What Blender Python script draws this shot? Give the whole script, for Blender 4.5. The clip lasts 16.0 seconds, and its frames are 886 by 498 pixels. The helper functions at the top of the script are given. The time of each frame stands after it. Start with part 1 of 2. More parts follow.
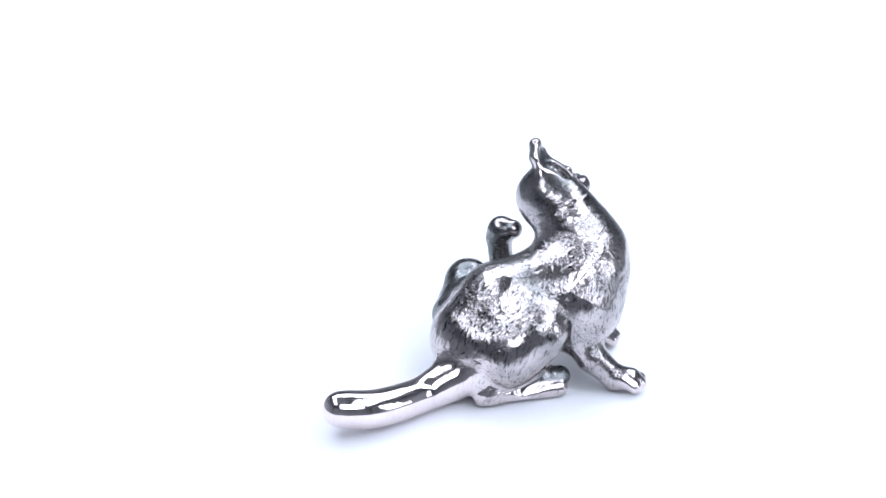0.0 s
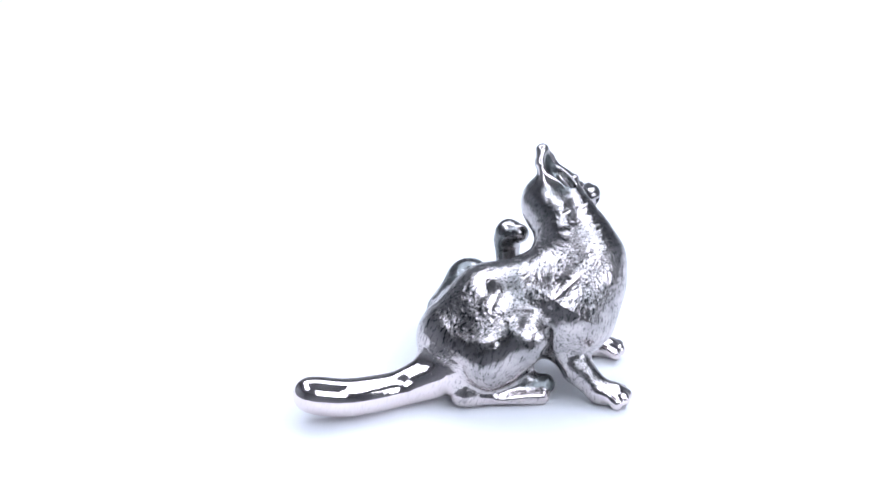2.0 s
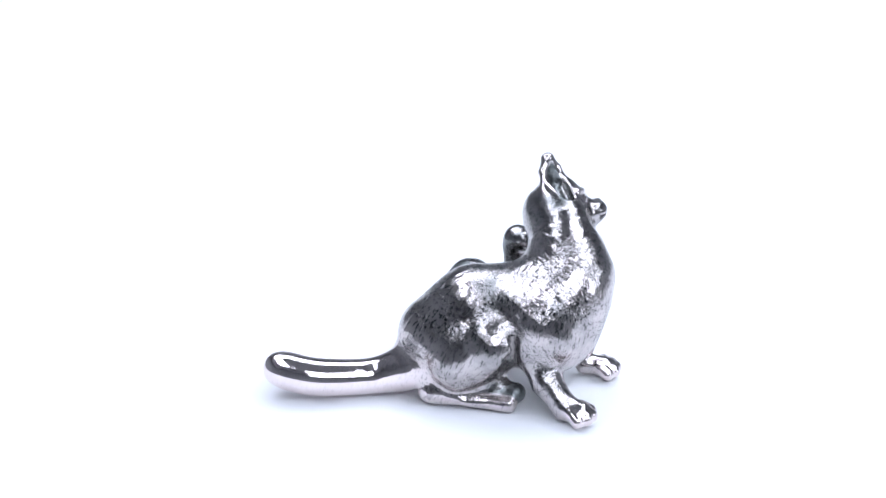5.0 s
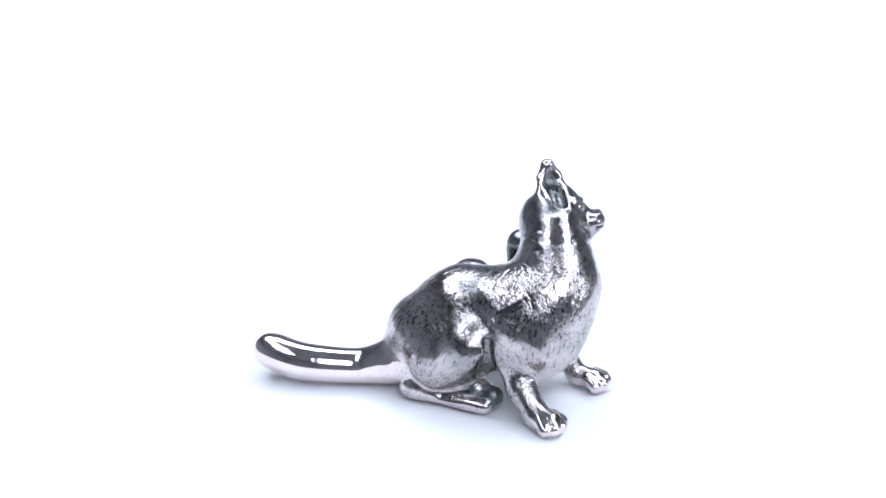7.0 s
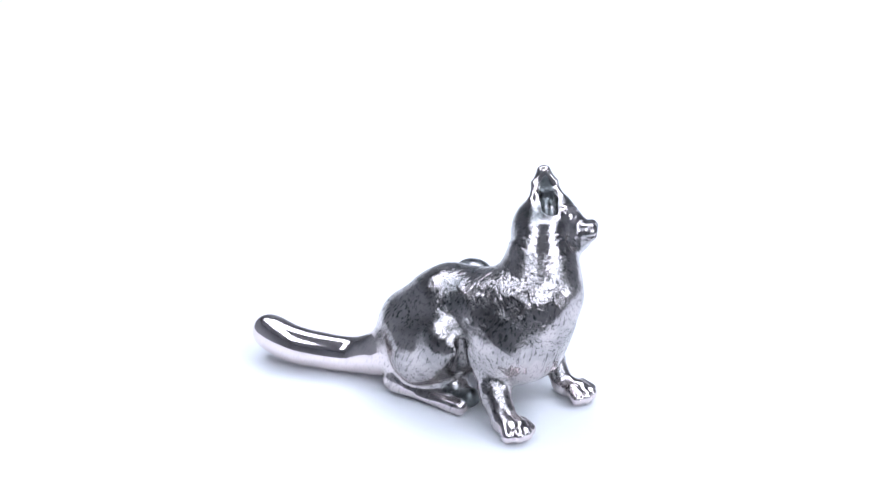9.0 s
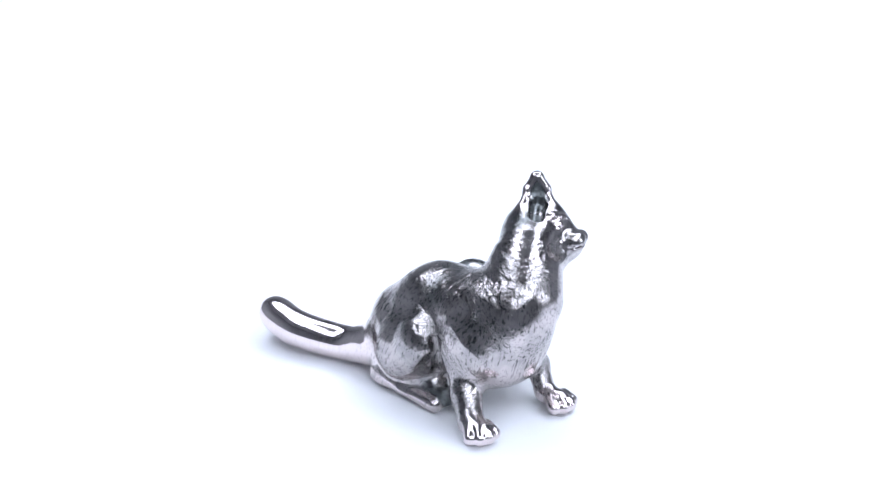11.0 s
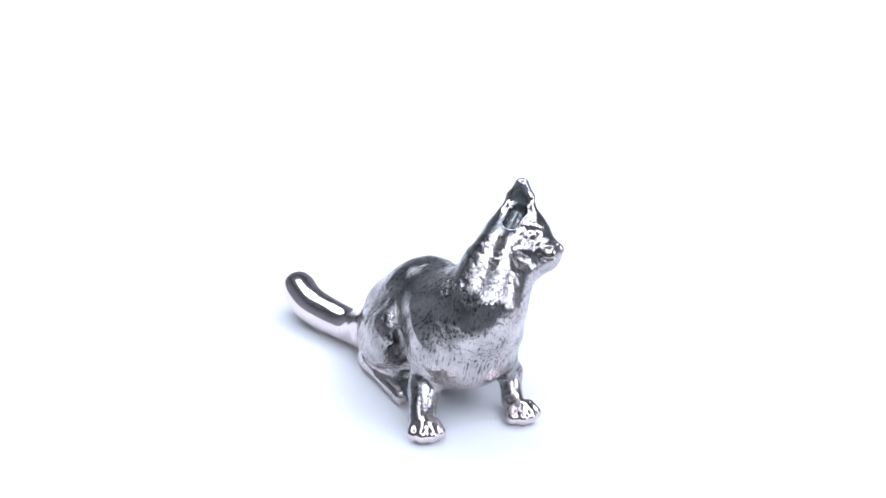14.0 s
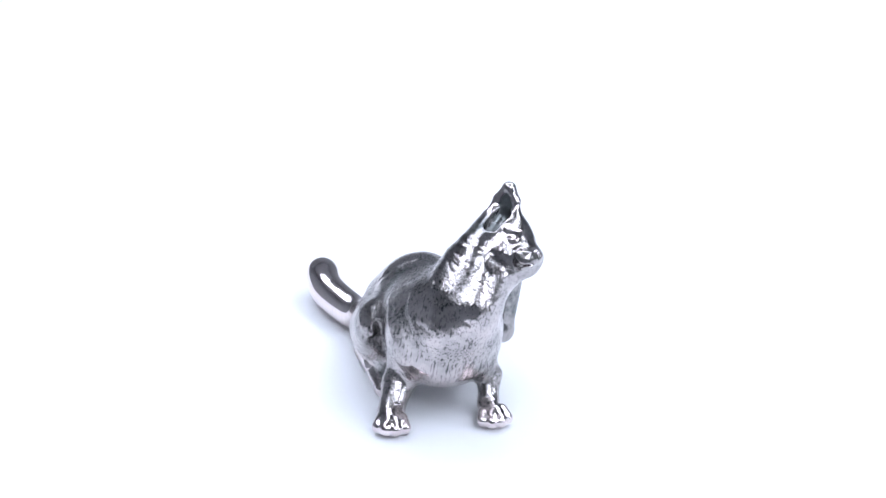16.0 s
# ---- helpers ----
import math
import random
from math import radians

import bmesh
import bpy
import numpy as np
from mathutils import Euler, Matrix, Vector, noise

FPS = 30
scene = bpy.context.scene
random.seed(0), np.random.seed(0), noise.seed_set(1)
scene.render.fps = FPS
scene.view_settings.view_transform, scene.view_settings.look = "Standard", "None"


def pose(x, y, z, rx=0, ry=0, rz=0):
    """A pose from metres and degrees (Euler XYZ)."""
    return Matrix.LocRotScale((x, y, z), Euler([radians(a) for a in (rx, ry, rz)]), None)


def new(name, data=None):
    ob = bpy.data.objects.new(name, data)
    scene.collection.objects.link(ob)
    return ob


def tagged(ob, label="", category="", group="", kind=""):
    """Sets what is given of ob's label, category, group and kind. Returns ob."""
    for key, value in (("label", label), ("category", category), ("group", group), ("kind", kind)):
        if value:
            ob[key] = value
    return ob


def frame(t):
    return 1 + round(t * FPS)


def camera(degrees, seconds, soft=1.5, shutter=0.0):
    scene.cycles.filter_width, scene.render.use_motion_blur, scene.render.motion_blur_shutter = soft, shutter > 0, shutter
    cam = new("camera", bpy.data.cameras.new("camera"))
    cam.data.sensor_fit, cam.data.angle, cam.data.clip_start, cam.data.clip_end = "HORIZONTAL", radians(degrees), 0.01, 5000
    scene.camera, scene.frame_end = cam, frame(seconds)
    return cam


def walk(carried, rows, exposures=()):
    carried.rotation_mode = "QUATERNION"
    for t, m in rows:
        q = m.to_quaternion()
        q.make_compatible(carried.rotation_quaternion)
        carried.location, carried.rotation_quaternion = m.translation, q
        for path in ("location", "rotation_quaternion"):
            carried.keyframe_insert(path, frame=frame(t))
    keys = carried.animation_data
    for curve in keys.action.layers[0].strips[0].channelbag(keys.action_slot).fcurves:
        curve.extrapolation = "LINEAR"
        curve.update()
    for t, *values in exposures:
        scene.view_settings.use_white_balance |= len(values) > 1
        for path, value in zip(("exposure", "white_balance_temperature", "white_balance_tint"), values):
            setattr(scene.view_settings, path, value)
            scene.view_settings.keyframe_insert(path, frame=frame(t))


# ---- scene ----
# ---- camera: a still stand in front of a product turntable ----
MM = 0.001
cam = camera(21.50, 16.0, soft=1.45)
CAM_POSE = pose(*(-0.00597, -0.46595, 0.25342), 64.074, 0, 0)
walk(cam, [(0.0, CAM_POSE), (16.0, CAM_POSE)], exposures=[(0.0, 0.0), (16.0, 0.0)])

# ---- light: glowing panels round a white plinth in a dim studio ----
PANEL_GLOW = 4.7
PANEL_TINT = (0.91, 0.985, 1.18)

world = bpy.data.worlds.new("studio_world")
world.use_nodes = True
world.node_tree.nodes["Background"].inputs[0].default_value = (0.03, 0.033, 0.04, 1)
scene.world = world


# ---- materials ----
def node_material(name):
    m = bpy.data.materials.new(name)
    m.use_nodes = True
    return m, m.node_tree.nodes, m.node_tree.links, m.node_tree.nodes["Principled BSDF"]


def add_node(nodes, kind, **values):
    n = nodes.new(kind)
    for k, v in values.items():
        n.inputs[k.replace("_", " ")].default_value = v
    return n


def plain_surface(name, colour, spread, scale, rough, bump, metal=0.0):
    """A matt surface with colour variation at two scales and fine relief. scale: pieces a metre."""
    m, nodes, links, bsdf = node_material(name)
    co = nodes.new("ShaderNodeTexCoord")
    coarse = add_node(nodes, "ShaderNodeTexNoise", Scale=scale * 0.06, Detail=4.0)
    fine = add_node(nodes, "ShaderNodeTexNoise", Scale=scale, Detail=6.0)
    links.new(co.outputs["Object"], coarse.inputs["Vector"])
    links.new(co.outputs["Object"], fine.inputs["Vector"])
    both = nodes.new("ShaderNodeMath")
    both.operation = "ADD"
    links.new(coarse.outputs["Fac"], both.inputs[0])
    links.new(fine.outputs["Fac"], both.inputs[1])
    ramp = nodes.new("ShaderNodeValToRGB")
    ramp.color_ramp.elements[0].position, ramp.color_ramp.elements[1].position = 0.3, 0.75
    ramp.color_ramp.elements[0].color = (*[c * (1 - spread) for c in colour], 1)
    ramp.color_ramp.elements[1].color = (*[min(1, c * (1 + spread)) for c in colour], 1)
    half = nodes.new("ShaderNodeMath")
    half.operation = "MULTIPLY"
    half.inputs[1].default_value = 0.5
    links.new(both.outputs[0], half.inputs[0])
    links.new(half.outputs[0], ramp.inputs["Fac"])
    links.new(ramp.outputs["Color"], bsdf.inputs["Base Color"])
    b = add_node(nodes, "ShaderNodeBump", Strength=bump, Distance=0.0004)
    links.new(fine.outputs["Fac"], b.inputs["Height"])
    links.new(b.outputs["Normal"], bsdf.inputs["Normal"])
    bsdf.inputs["Roughness"].default_value = rough
    bsdf.inputs["Metallic"].default_value = metal
    return m


def glowing(name, colour, strength):
    m, nodes, links, bsdf = node_material(name)
    bsdf.inputs["Base Color"].default_value = (0.8, 0.8, 0.8, 1)
    bsdf.inputs["Emission Color"].default_value = (*colour, 1)
    bsdf.inputs["Emission Strength"].default_value = strength
    return m


def silver_material():
    """Cast silver: bright where it is rubbed, with grey patina in patches and in the strokes of the fur, and painted
    shade on ear and foot.
    """
    m, nodes, links, bsdf = node_material("oxidised_silver")
    fur = nodes.new("ShaderNodeAttribute")
    fur.attribute_name = "fur"
    flow = nodes.new("ShaderNodeAttribute")
    flow.attribute_name = "fur_co"
    co = nodes.new("ShaderNodeTexCoord")

    def noise_on(vector, scale, detail, rough=0.55):
        n = add_node(nodes, "ShaderNodeTexNoise", Scale=scale, Detail=detail, Roughness=rough)
        links.new(vector, n.inputs["Vector"])
        return n.outputs["Fac"]

    def math_node(op, a, b):
        n = nodes.new("ShaderNodeMath")
        n.operation = op
        n.use_clamp = op == "MULTIPLY_ADD"
        for i, v in enumerate((a, b)):
            if hasattr(v, "links"):
                links.new(v, n.inputs[i])
            else:
                n.inputs[i].default_value = v
        return n.outputs[0]

    def band(value, low, high):
        n = nodes.new("ShaderNodeMapRange")
        n.interpolation_type = "SMOOTHSTEP"
        links.new(value, n.inputs["Value"])
        n.inputs["From Min"].default_value, n.inputs["From Max"].default_value = low, high
        return n.outputs["Result"]

    strokes = noise_on(flow.outputs["Vector"], 1.9, 4.0)
    gouges = noise_on(flow.outputs["Vector"], 0.9, 3.0)
    pits = noise_on(co.outputs["Object"], 1900.0, 3.0)
    patches = noise_on(co.outputs["Object"], 170.0, 5.0, 0.65)
    grain = noise_on(co.outputs["Object"], 5200.0, 2.0)

    # black oxide: dark strokes and pits left in the tooling, and a broad uneven film that also paints shade
    oxide_and_shade = nodes.new("ShaderNodeAttribute")
    oxide_and_shade.attribute_name = "patina_and_shade"
    dark = math_node("MULTIPLY", band(strokes, 0.545, 0.61), fur.outputs["Fac"])
    dark = math_node("MAXIMUM", dark, math_node("MULTIPLY", band(gouges, 0.64, 0.67), fur.outputs["Fac"]))
    spots = math_node("MULTIPLY", band(pits, 0.64, 0.73), fur.outputs["Fac"])
    spots = math_node("MULTIPLY", spots, 0.6)
    dirt = math_node("MAXIMUM", dark, spots)
    dirt = math_node("MULTIPLY", dirt, math_node("ADD", math_node("MULTIPLY", band(patches, 0.38, 0.6), 0.55), 0.45))
    tarnish_and_shade = nodes.new("ShaderNodeMix")
    tarnish_and_shade.data_type = "RGBA"
    worn_and_shade = math_node("MULTIPLY", math_node("ADD", math_node("MULTIPLY", band(patches, 0.35, 0.65), 0.5), 0.75), oxide_and_shade.outputs["Fac"])
    links.new(worn_and_shade, tarnish_and_shade.inputs["Factor"])
    tarnish_and_shade.inputs["A"].default_value = (0.86, 0.77, 0.765, 1)
    tarnish_and_shade.inputs["B"].default_value = (0.165, 0.178, 0.178, 1)
    mix = nodes.new("ShaderNodeMix")
    mix.data_type = "RGBA"
    links.new(dirt, mix.inputs["Factor"])
    links.new(tarnish_and_shade.outputs["Result"], mix.inputs["A"])
    mix.inputs["B"].default_value = (0.07, 0.073, 0.072, 1)
    links.new(mix.outputs["Result"], bsdf.inputs["Base Color"])
    bsdf.inputs["Metallic"].default_value = 1.0
    rough = nodes.new("ShaderNodeMapRange")
    links.new(patches, rough.inputs["Value"])
    rough.inputs["From Min"].default_value, rough.inputs["From Max"].default_value = 0.3, 0.7
    rough.inputs["To Min"].default_value, rough.inputs["To Max"].default_value = 0.05, 0.11
    dull = math_node("MULTIPLY", math_node("MULTIPLY", worn_and_shade, worn_and_shade), 0.22)
    links.new(math_node("ADD", rough.outputs["Result"], dull), bsdf.inputs["Roughness"])

    tooled = math_node("ADD", math_node("MULTIPLY", band(patches, 0.35, 0.62), 0.8), 0.35)
    relief = math_node("MULTIPLY", math_node("MULTIPLY", math_node("MULTIPLY", strokes, 1.5), fur.outputs["Fac"]), tooled)
    relief = math_node("ADD", relief, math_node("MULTIPLY", math_node("MULTIPLY", pits, 0.18), fur.outputs["Fac"]))
    lumps = noise_on(co.outputs["Object"], 420.0, 2.0)
    relief = math_node("ADD", relief, math_node("MULTIPLY", math_node("MULTIPLY", lumps, 0.6), fur.outputs["Fac"]))
    relief = math_node("ADD", relief, math_node("MULTIPLY", grain, 0.02))
    b = add_node(nodes, "ShaderNodeBump", Strength=0.34, Distance=0.0003)
    links.new(relief, b.inputs["Height"])
    links.new(b.outputs["Normal"], bsdf.inputs["Normal"])
    return m


SILVER = silver_material()
PAPER = plain_surface("white_paper", (0.85, 0.86, 0.875), 0.01, 900.0, 0.75, 0.05)
WALL = plain_surface("grey_studio_wall", (0.62, 0.635, 0.65), 0.05, 60.0, 0.8, 0.3)
FLOOR = plain_surface("dark_studio_floor", (0.36, 0.37, 0.39), 0.15, 90.0, 0.6, 0.3)
CEILING = plain_surface("white_studio_ceiling", (0.82, 0.83, 0.84), 0.04, 60.0, 0.85, 0.2)
LAMP = glowing("opal_diffuser", PANEL_TINT, PANEL_GLOW)
METAL = plain_surface("brushed_aluminium", (0.55, 0.55, 0.56), 0.08, 700.0, 0.35, 0.2, 1.0)


# ---- mesh helpers ----
def mesh_object(name, bm, material, parent=None, label=""):
    data = bpy.data.meshes.new(name)
    bm.to_mesh(data)
    bm.free()
    data.materials.append(material)
    ob = new(name, data)
    ob.parent = parent
    if label:
        tagged(ob, label)
    return ob


def box_bm(lo, hi, bevel=0.0):
    bm = bmesh.new()
    bmesh.ops.create_cube(bm, size=1)
    for v in bm.verts:
        v.co = [lo[i] + (v.co[i] + 0.5) * (hi[i] - lo[i]) for i in range(3)]
    if bevel:
        bmesh.ops.bevel(bm, geom=bm.edges[:], offset=bevel, segments=2, affect="EDGES")
    return bm


# ---- structure: the studio room, its floor 0.75 m below the sheet ----
CEILING_Z = 0.72


def room():
    x, y, lo, hi, w = 0.85, 0.95, -0.75, CEILING_Z, 0.12
    sides = (("wall_north", (-x - w, y, lo), (x + w, y + w, hi)), ("wall_south", (-x - w, -y - w, lo), (x + w, -y, hi)),
             ("wall_east", (x, -y, lo), (x + w, y, hi)), ("wall_west", (-x - w, -y, lo), (-x, y, hi)))
    for name, a, b in sides:
        tagged(mesh_object(name, box_bm(a, b), WALL), "plain pale grey painted studio wall", "wall", kind="structure")
    tagged(mesh_object("floor", box_bm((-x - w, -y - w, lo - 0.1), (x + w, y + w, lo)), FLOOR), "dark grey studio floor", "floor", kind="structure")
    tagged(mesh_object("ceiling", box_bm((-x - w, -y - w, hi), (x + w, y + w, hi + 0.1)), CEILING), "plain white painted ceiling", "ceiling", kind="structure")


def sheet():
    """The white plinth under the figurine, with rounded edges."""
    top = mesh_object("ground", box_bm((-0.165, -0.092, -0.75), (0.165, 0.30, 0.0), 0.004), PAPER)
    tagged(top, "seamless bright white paper covered plinth", "ground", kind="structure")


def light_panel(where, width, depth, rods):
    """A flat lamp, its opal diffuser below (local -z), held by two rods of that length."""
    thick = 0.02
    root = new("light_panel")
    root.matrix_world = where
    tagged(root, "flat aluminium light panel with glowing opal diffuser", "light panel", "lights round the plinth")
    w, d = width / 2, depth / 2
    mesh_object("housing", box_bm((-w, -d, 0.0), (w, d, thick), 0.003), METAL, root)
    mesh_object("diffuser", box_bm((-w + 0.006, -d + 0.006, -0.004), (w - 0.006, d - 0.006, -0.0005)), LAMP, root, "glowing opal diffuser")
    for side in (-0.6 * w, 0.6 * w):
        bm = bmesh.new()
        bmesh.ops.create_cone(bm, cap_ends=True, segments=12, radius1=0.004, radius2=0.004, depth=rods)
        bmesh.ops.translate(bm, verts=bm.verts[:], vec=(side, 0, thick + rods / 2))
        mesh_object("rod", bm, METAL, root)


room()
sheet()
# four panels overhead round an open gap, the front one sloping, and a soft panel beside it
LAMP_Z = 0.46
light_panel(pose(0.12, -0.425, 0.385, 27), 0.36, 0.29, 0.22)
for x, y, width, depth in ((-0.235, -0.08, 0.15, 0.42), (0.265, -0.08, 0.21, 0.42), (0.0, 0.27, 0.72, 0.26)):
    light_panel(pose(x, y, LAMP_Z), width, depth, CEILING_Z - LAMP_Z - 0.02)
light_panel(pose(0.45, -0.22, 0.20, 0, 0, -26) @ pose(0, 0, 0, 0, 90, 0), 0.28, 0.15, 0.43)


# ---- the figurine: blended limbs in millimetres, turned into one skin ----
SHAPES = []
HOLLOWS = []
BODIES = []


def body(soft):
    """Starts a new mass, which joins those before it with a seam of that softness."""
    BODIES.append((len(SHAPES), soft))


def limb(a, b, soft, fur, patina_and_shade=0.5):
    """A tapering rounded limb from a to b, each (x, y, z, radius); soft: the width of its blend; fur: how strongly its
    skin is tooled;
    the last: how much of the black oxide was left on it when it was polished, raised to paint shade in the ear and on
    the foot."""
    SHAPES.append((np.array(a, float), np.array(b, float), soft, fur, patina_and_shade))


def chain(points, soft, fur, patina_and_shade=0.1, steps=5):
    """A smooth run of limbs through the points."""
    pts = [np.array(p, float) for p in points]
    pts = [2 * pts[0] - pts[1]] + pts + [2 * pts[-1] - pts[-2]]
    run = []
    for i in range(1, len(pts) - 2):
        p, q, r, s = pts[i - 1:i + 3]
        for n in range(steps):
            u = n / steps
            run.append(0.5 * (2 * q + (r - p) * u + (2 * p - 5 * q + 4 * r - s) * u * u + (3 * q - p - 3 * r + s) * u ** 3))
    run.append(pts[-2])
    for a, b in zip(run, run[1:]):
        limb(a, b, soft, fur, patina_and_shade)


def cut(a, b, soft, floor=None):
    """A hollow from a to b; floor: a point and a normal, of a plane under which nothing is cut away."""
    HOLLOWS.append((np.array(a, float), np.array(b, float), soft, floor))


def paw(x, y, z, dx, dy, size):
    """Four toes in a fan before the paw at (x, y, z)."""
    n = math.hypot(dx, dy)
    dx, dy = dx / n, dy / n
    for side, ahead, r in ((-2.05, 0.9, 1.15), (-0.72, 1.75, 1.22), (0.72, 1.75, 1.22), (2.05, 0.9, 1.15)):
        px, py = x + size * (dx * ahead - dy * side), y + size * (dy * ahead + dx * side)
        bx, by = x + size * (-dx * 0.5 - dy * side * 0.8), y + size * (-dy * 0.5 + dx * side * 0.8)
        limb((bx, by, z + 1.55 * size, r * size * 0.85), (px, py, r * size + 0.45 * size, r * size), 0.2, 0.05, 0.1)


def cat_limbs():
    # torso
    body(1)
    limb((0.9, -14.4, 12.2, 9.8), (7.3, -10.5, 17.9, 9.61), 4, 1.0, 0.45)
    limb((7.3, -10.5, 17.9, 9.61), (21.5, -5, 18.9, 11.33), 4, 1.0, 0.72)
    limb((21.5, -5, 18.9, 11.33), (22.8, -5.5, 17.9, 9.04), 4, 1.0, 0.18)
    limb((22.8, -5.5, 17.9, 9.04), (26.5, -3.3, 24.1, 7.1), 4, 1.0, 0.45)
    limb((26.5, -3.3, 24.1, 7.1), (26.6, -0.7, 27.5, 5.58), 6, 0.65, 0.5)
    limb((21.5, -5, 18.9, 11.33), (26.6, -0.7, 27.5, 5.58), 6, 0.65, 0.5)
    limb((26.6, -0.7, 27.5, 5.58), (22, 2.2, 33.2, 5.68), 6, 0.65, 0.5)
    # head
    limb((22, 2.2, 33.2, 5.68), (17.6, 7, 36.7, 5.31), 6, 0.5, 0.65)
    limb((17.6, 7, 36.7, 5.31), (22.4, 13, 35.7, 1.63), 4, 0.5, 0.65)
    limb((22.4, 13, 35.7, 1.63), (22.3, 13.3, 34.4, 1.6), 1.5, 0.5, 0.65)
    limb((17.6, 7, 36.7, 5.31), (18.8, 9.9, 39.5, 2.74), 3, 0.5, 0.65)
    limb((18.8, 9.9, 39.5, 2.74), (22.4, 13, 35.7, 1.63), 2, 0.5, 0.65)
    limb((22.4, 13, 35.7, 1.63), (24.9, 12.4, 37.0, 2.3), 1, 0.5, 0.65)
    limb((22.4, 13, 35.7, 1.63), (21.7, 14.4, 35.8, 1.55), 1, 0.5, 0.65)
    limb((22.4, 13, 35.7, 1.63), (24.2, 14.8, 37, 1), 1, 0.5, 0.65)
    limb((17.6, 7, 36.7, 5.31), (19.9, 9.1, 34.4, 4.46), 5, 0.5, 0.65)
    limb((21.5, 3.2, 37.2, 4.5), (19.0, 5.6, 39.5, 2.8), 2.5, 0.5, 0.65)
    # right hind leg
    body(2.2)
    limb((8.4, -15.2, 11.5, 8.22), (15.1, -17.9, 15.3, 5.6), 5, 0.9, 0.6)
    limb((15.1, -17.9, 15.3, 5.6), (7.6, -19, 11, 6), 5, 0.9, 0.6)
    limb((8.4, -15.2, 11.5, 8.22), (7.6, -19, 11, 6), 5, 0.9, 0.6)
    # left hind leg
    body(1.5)
    limb((-0.8, -6.3, 14.1, 7.6), (-0.3, 1.0, 18.3, 5.0), 2.5, 0.3, 0.9)
    limb((-0.3, 1.0, 18.3, 5.0), (8, 7.3, 11, 2.5), 1.5, 0.3, 0.9)
    limb((8, 7.3, 11, 2.5), (6.7, 9.4, 25.4, 2.8), 1.5, 0.3, 0.9)
    limb((6.7, 9.4, 25.4, 2.8), (7.3, 9.2, 27.2, 3.0), 1, 0.3, 0.8)
    limb((7.3, 9.2, 27.2, 3.0), (9.7, 8.0, 28.0, 2.2), 1, 0.3, 0.8)
    # right foreleg
    body(2.5)
    limb((22.4, -12.2, 13.6, 4.3), (26.8, -14.7, 7.6, 3.3), 3.5, 0.85, 0.6)
    limb((26.8, -14.7, 7.6, 3.3), (31.9, -16.0, 3.3, 2.75), 1.2, 0.8, 0.6)
    limb((31.9, -16.0, 3.3, 2.75), (35.2, -15.6, 2.7, 2.6), 1, 0.3, 0.3)
    # left foreleg
    body(2.5)
    limb((22.7, 0.8, 13.5, 4.21), (22.9, 4.8, 7.9, 2.65), 3.5, 0.85, 0.6)
    limb((22.9, 4.8, 7.9, 2.65), (26.9, 4.8, 2.9, 2.2), 1.2, 0.8, 0.6)
    limb((26.9, 4.8, 2.9, 2.2), (30.8, 6.0, 2.4, 2.3), 1, 0.3, 0.3)
    # tail
    body(3.0)
    limb((-1.9, -20.8, 7.1, 4.98), (-9.5, -24.8, 4.6, 3.55), 5.0, 0.3, 0.15)
    chain(((-1.9, -20.8, 7.1, 4.98), (-9.5, -24.8, 4.5, 3.55), (-15, -29.4, 4.7, 3.6), (-21.2, -33.7, 5.3, 3.75), (-28.0, -35.6, 6.4, 3.75)), 1.2, 0.07, 0.08)
    # the ear, a thin blade hollow in front
    body(2.2)
    rims = [[np.array(p) for p in side] for side in (((19.4, 3.6, 41.0), (16.0, 4.5, 43.0), (14.5, 6.1, 46.2), (14.4, 8.1, 48.7)),
                                                     ((20.9, 5.8, 40.9), (18.0, 10.2, 42.8), (16.1, 10.3, 46.2), (14.8, 8.9, 48.7)))]
    thick = (0.8, 0.85, 0.75, 0.8)
    sunk = np.array((-0.55, 0.42, -0.5))
    for side in rims:
        for n in range(3):
            limb((*side[n], thick[n]), (*side[n + 1], thick[n + 1]), 0.6, 0.15, 0.1)
    limb((14.4, 8.1, 48.7, 0.8), (14.8, 8.9, 48.7, 0.8), 0.6, 0.15, 0.1)
    # floor of the hollow: the 1.5 darkens its colour for the missing dark reflection
    for u in (0.2, 0.4, 0.6, 0.8):
        run = [(1 - u) * p + u * q + k * sunk for p, q, k in zip(*rims, (0.9, 1.2, 1.1, 0.5))]
        for n in range(3):
            limb((*run[n], (1.5, 1.1, 0.8, 0.6)[n]), (*run[n + 1], (1.5, 1.1, 0.8, 0.6)[n + 1]), 1.2, 0.2, 1.5)
    cut((16.9, 7.9, 47.0, 0.9), (18.2, 7.0, 44.0, 1.7), 0.5)
    cut((18.2, 7.0, 44.0, 1.7), (20.7, 5.1, 42.0, 1.8), 0.7)
    # the hollow under the knee, behind the elbow
    cut((20.6, -19.0, 18.0, 1.0), (19.2, -17.6, 8.5, 2.4), 1.5)
    cut((20.6, -20.6, 14.0, 0.7), (19.2, -21.0, 7.0, 2.4), 2.2)
    cut((19.2, -21.0, 7.0, 2.4), (11.5, -23.2, 3.8, 1.0), 1.5)
    # brow, eye, nose, cheek fold and mouth
    body(0.8)
    limb((23.2, 9.3, 40.7, 0.6), (23.3, 9.7, 40.6, 0.6), 0.2, 0.05, 0.1)
    limb((22.0, 8.4, 42.4, 0.7), (21.8, 11.2, 41.6, 0.6), 0.8, 0.4, 0.2)
    limb((23.0, 6.0, 40.6, 0.9), (23.4, 6.6, 40.0, 0.8), 0.9, 0.6, 0.2)
    limb((24.2, 14.4, 37.9, 0.9), (23.6, 15.1, 37.2, 0.8), 0.3, 0.1, 0.3)
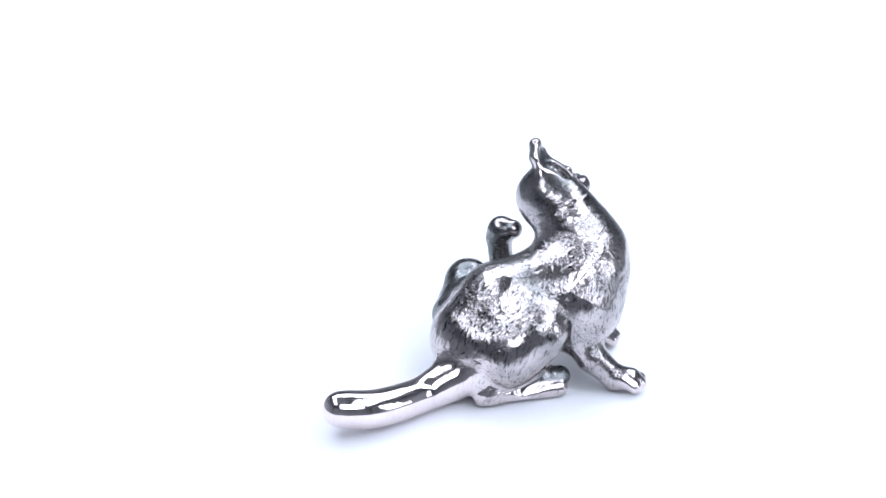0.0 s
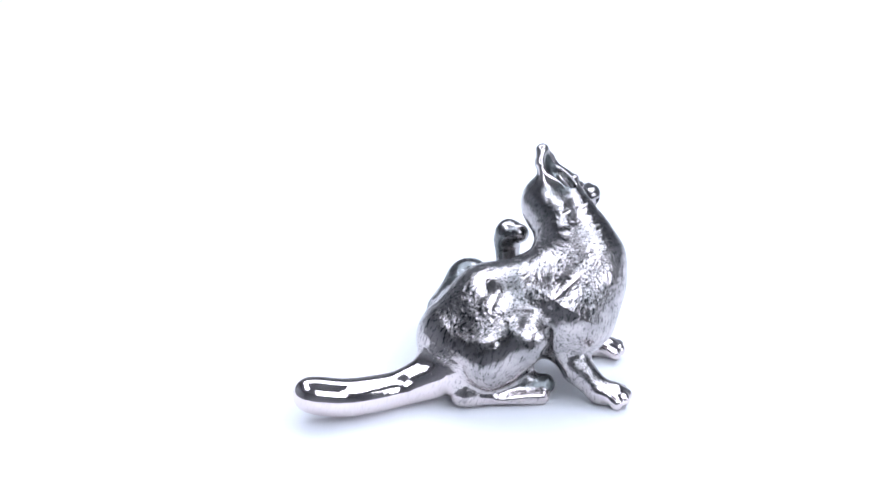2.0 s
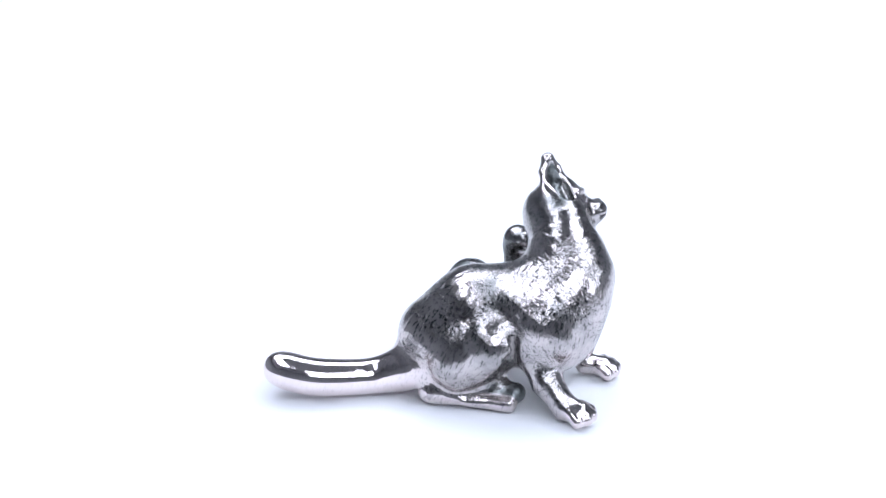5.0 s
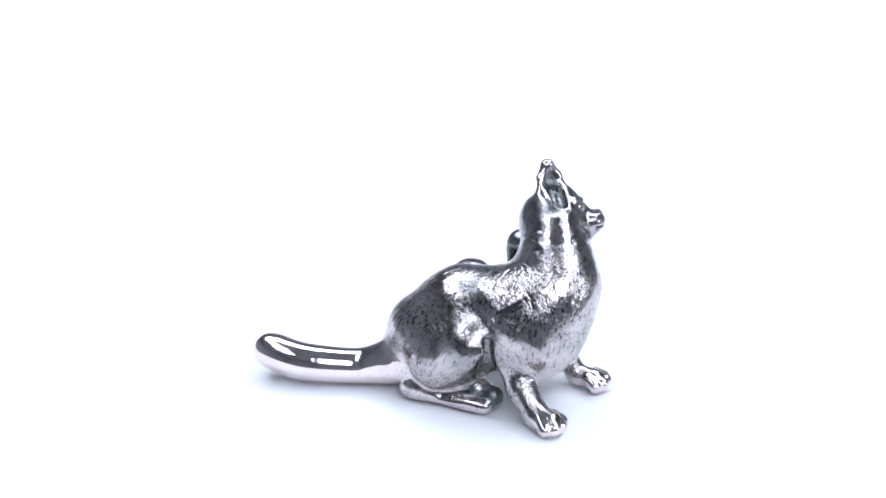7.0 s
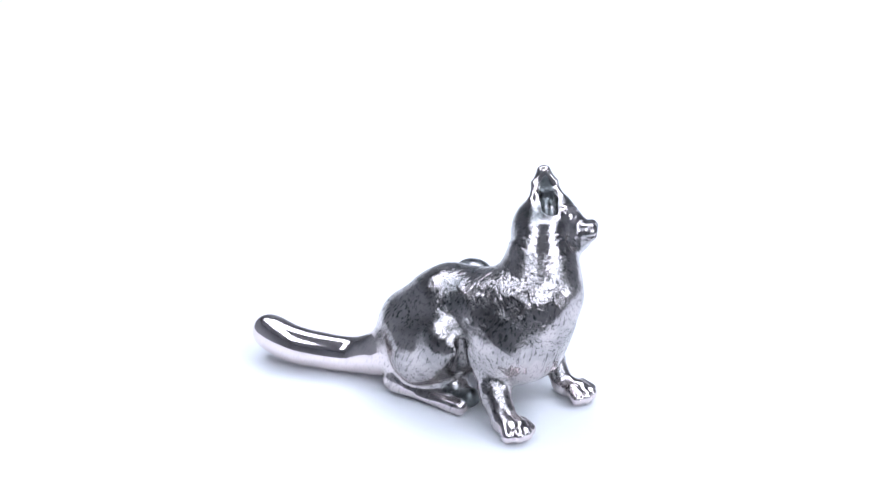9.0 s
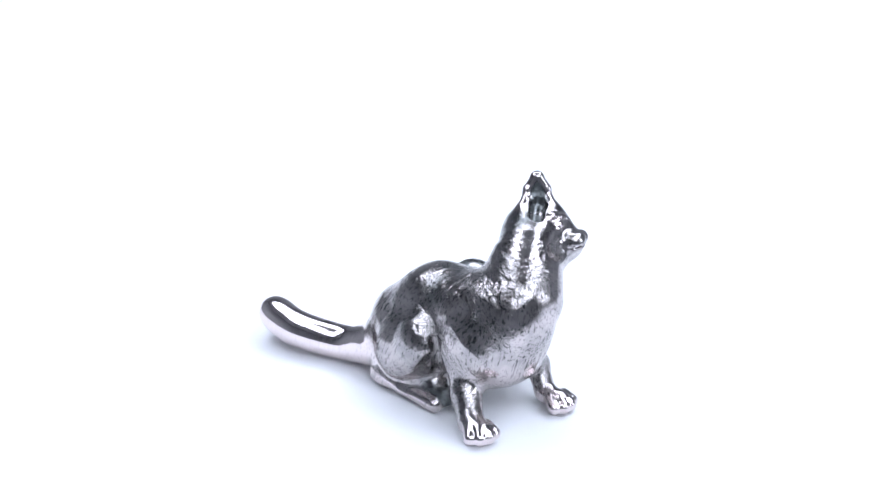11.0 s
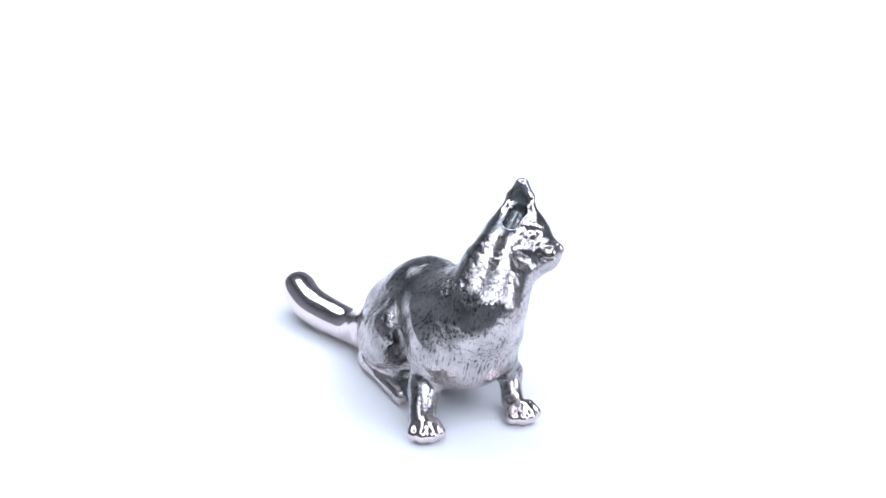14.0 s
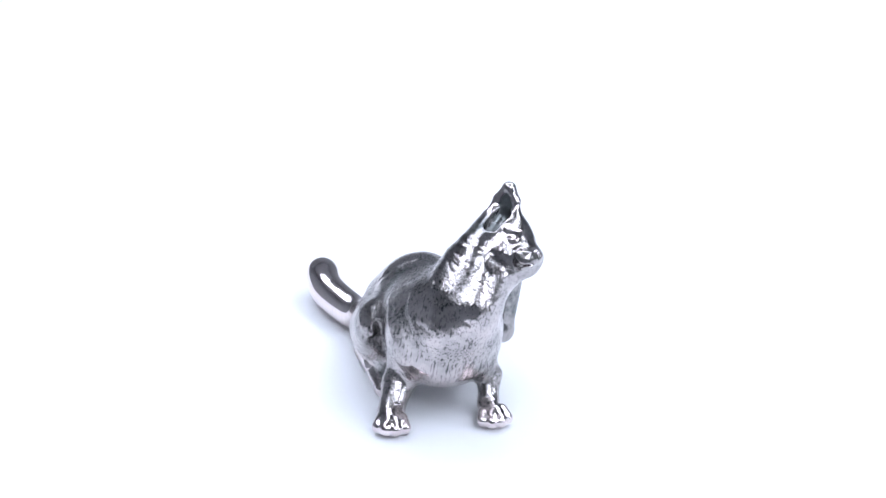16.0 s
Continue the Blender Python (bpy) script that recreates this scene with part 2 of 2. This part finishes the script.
    cut((23.4, 8.8, 41.7, 0.25), (23.2, 11.8, 41.0, 0.25), 0.5)
    cut((25.2, 10.0, 40.6, 1.0), (24.4, 13.6, 40.2, 1.0), 1.2)
    cut((26.9, 9.8, 36.2, 0.35), (26.4, 14.8, 36.6, 0.35), 0.4)
    cut((25.0, 14.9, 38.4, 0.25), (25.4, 15.2, 36.8, 0.25), 0.3)
    cut((28.0, 6.6, 37.6, 1.7), (27.6, 8.4, 36.4, 1.3), 1.8)
    # the folded lower leg and the foot under the haunch
    body(1.0)
    limb((4.6, -19.0, 5.5, 4.6), (14.5, -16.2, 4.6, 3.6), 1.0, 0.7, 0.7)
    limb((2.4, -24.0, 2.8, 1.7), (19.6, -18.6, 2.0, 1.8), 1.6, 0.5, 0.3)
    # upper foot: the 1.1 paints the haunch's shade into its colour
    limb((8.0, -18.0, 3.4, 2.4), (19.8, -15.9, 3.6, 2.3), 1.2, 0.5, 1.1)
    limb((0.6, -22.0, 7.6, 3.0), (4.2, -22.8, 3.6, 2.2), 3.0, 0.9, 0.3)
    # toes
    body(0.8)
    paw(35.0, -15.6, 1.2, 1.0, -0.05, 1.32)
    body(0.8)
    paw(30.9, 6.0, 1.2, 0.95, 0.28, 1.25)


def cone_distance(p, a, b):
    ba = b[:3] - a[:3]
    pa = p - a[:3].astype(p.dtype)
    h = np.clip(pa @ ba.astype(p.dtype) / max(float(ba @ ba), 1e-9), 0, 1)
    return np.sqrt(((pa - h[..., None] * ba.astype(p.dtype)) ** 2).sum(-1)) - (a[3] + h * (b[3] - a[3]))


def distance_field(step):
    """The blended limbs' signed distance on a grid, each limb worked out near itself only."""
    far = 7.0
    low = np.min([np.minimum(a[:3] - a[3], b[:3] - b[3]) for a, b, *_ in SHAPES], axis=0) - 1.5
    high = np.max([np.maximum(a[:3] + a[3], b[:3] + b[3]) for a, b, *_ in SHAPES], axis=0) + 1.5
    low[2] = -1.0
    size = np.ceil((high - low) / step).astype(int) + 1
    field = np.full(size, far, np.float32)

    def window(a, b):
        i0 = np.floor((np.minimum(a[:3] - a[3], b[:3] - b[3]) - far - low) / step).astype(int).clip(0, size - 1)
        i1 = np.ceil((np.maximum(a[:3] + a[3], b[:3] + b[3]) + far - low) / step).astype(int).clip(1, size)
        axes = [low[k] + step * np.arange(i0[k], i1[k]) for k in range(3)]
        grid = np.stack(np.meshgrid(*axes, indexing="ij"), -1).astype(np.float32)
        return tuple(slice(i0[k], i1[k]) for k in range(3)), grid

    for n, (start, seam) in enumerate(BODIES):
        end = BODIES[n + 1][0] if n + 1 < len(BODIES) else len(SHAPES)
        mass = np.full(size, far, np.float32)
        for a, b, k, *_ in SHAPES[start:end]:
            where, grid = window(a, b)
            d, x = mass[where], cone_distance(grid, a, b)
            h = np.maximum(k - np.abs(d - x), 0) / k
            mass[where] = np.where(x < far, np.minimum(d, x) - h * h * k * 0.25, d)
        h = np.where(mass < far, np.maximum(seam - np.abs(field - mass), 0) / seam, 0)
        field = np.minimum(field, mass) - h * h * seam * 0.25
    for a, b, k, floor in HOLLOWS:
        where, grid = window(a, b)
        d, x = field[where], -cone_distance(grid, a, b)
        if floor:
            z = (grid - np.array(floor[0], np.float32)) @ np.array(floor[1], np.float32)
            h = np.maximum(1.6 - np.abs(x - z), 0) / 1.6
            x = np.minimum(x, z) - h * h * 0.4
        h = np.maximum(k - np.abs(d - x), 0) / k
        field[where] = np.maximum(d, x) + h * h * k * 0.25
    # a flat underside, where the casting stands
    flat = -(low[2] + step * np.arange(size[2])) + 0.02
    field = np.maximum(field, flat[None, None, :].astype(np.float32))
    return field, low, step


def surface_net(field, low, step):
    """The zero surface of a grid as quads, a vertex in each cell that it crosses."""
    inside = field < 0
    n = np.array(field.shape) - 1
    corner = [(i, j, k) for i in (0, 1) for j in (0, 1) for k in (0, 1)]

    def at(a, c):
        return a[c[0]:c[0] + n[0], c[1]:c[1] + n[1], c[2]:c[2] + n[2]]

    count = sum(at(inside, c).astype(np.int8) for c in corner)
    cells = np.argwhere((count > 0) & (count < 8))
    number = np.full(n, -1, np.int64)
    number[tuple(cells.T)] = np.arange(len(cells))
    total, hits = np.zeros((len(cells), 3)), np.zeros(len(cells))
    for c in corner:
        for axis in range(3):
            if c[axis]:
                continue
            e = list(c)
            e[axis] = 1
            f0, f1 = field[tuple((cells + c).T)], field[tuple((cells + e).T)]
            cross = (f0 < 0) != (f1 < 0)
            s = np.where(cross, f0 / np.where(cross, f0 - f1, 1), 0)
            q = np.tile(np.array(c, float), (len(cells), 1))
            q[:, axis] = s
            total += q * cross[:, None]
            hits += cross
    verts = low + step * (cells + total / hits[:, None])
    faces = []
    for axis in range(3):
        u, v = (axis + 1) % 3, (axis + 2) % 3
        a = inside
        lo = [slice(1, -1)] * 3
        hi = [slice(1, -1)] * 3
        lo[axis], hi[axis] = slice(0, -1), slice(1, None)
        first, second = a[tuple(lo)], a[tuple(hi)]
        edge = np.argwhere(first != second)
        flip = first[tuple(edge.T)]
        offset = np.ones(3, int)
        offset[axis] = 0
        edge = edge + offset
        du, dv = np.zeros(3, int), np.zeros(3, int)
        du[u], dv[v] = 1, 1
        quad = np.stack([number[tuple((edge - s).T)] for s in (du + dv, dv, 0 * du, du)], 1)
        quad[~flip] = quad[~flip][:, ::-1]
        faces.append(quad)
    return verts, np.concatenate(faces)


def cat():
    cat_limbs()
    verts, faces = surface_net(*distance_field(0.25))
    # smooth weights of the limbs at each vertex give the fur's strength and the way it lies
    total, fur, patina_and_shade, flow, middle = np.zeros(len(verts)), np.zeros(len(verts)), np.zeros(len(verts)), np.zeros((len(verts), 3)), np.zeros((len(verts), 3))
    forward = np.array((0.55, 0.35, 0.6))
    for a, b, _, f, o in SHAPES:
        w = 1 / (np.maximum(cone_distance(verts, a, b), 0) + 0.5) ** 3
        way = b[:3] - a[:3]
        way = way / max(np.linalg.norm(way), 1e-6) * min(1.0, np.linalg.norm(way) / 4)
        way = way if way @ forward > 0 else -way
        total += w
        fur += w * f
        patina_and_shade += w * o
        middle += w[:, None] * (a[:3] + b[:3]) / 2
        flow += w[:, None] * (0.6 * way + np.array((0, 0, 1.0)))
    fur /= total
    patina_and_shade /= total
    flow /= np.linalg.norm(flow, axis=1)[:, None] + 1e-9
    middle /= total[:, None]
    lie = verts - 0.80 * ((verts - middle) * flow).sum(1)[:, None] * flow
    data = bpy.data.meshes.new("cat_figurine")
    data.from_pydata((verts * MM).tolist(), [], faces.tolist())
    data.update()
    # tooled fur and the unevenness of the casting
    normals = np.zeros(len(verts) * 3)
    data.vertex_normals.foreach_get("vector", normals)
    normals = normals.reshape(-1, 3)
    rise = np.zeros(len(verts))
    for i in range(len(verts)):
        p, q = Vector(verts[i]), Vector(lie[i])
        gouge = max(0.0, noise.noise(q * 0.6 + Vector((9, 4, 2))) - 0.22)
        rise[i] = -0.28 * fur[i] * gouge + 0.06 * noise.noise(p * 0.22) + fur[i] * (0.055 * noise.noise(q * 0.5) + 0.035 * noise.noise(q * 1.3))
    rise *= np.clip(verts[:, 2] / 1.5, 0, 1)
    moved = (verts + normals * rise[:, None]) * MM
    data.vertices.foreach_set("co", moved.ravel())
    data.attributes.new("fur", "FLOAT", "POINT").data.foreach_set("value", fur)
    data.attributes.new("patina_and_shade", "FLOAT", "POINT").data.foreach_set("value", patina_and_shade)
    data.attributes.new("fur_co", "FLOAT_VECTOR", "POINT").data.foreach_set("vector", lie.ravel())
    data.polygons.foreach_set("use_smooth", np.ones(len(faces), bool))
    data.materials.append(SILVER)
    data.update()
    return tagged(new("cat_figurine", data), "oxidised silver cat figurine scratching itself on white paper", "figurine")


figurine = cat()


def motions():
    """The turntable carries the figurine round clockwise, seen from above, at an even pace."""
    walk(figurine, [(t, pose(0, 0, 0, 0, 0, -5.755 * t)) for t in (0.0, 4.0, 8.0, 12.0, 16.0)])


motions()
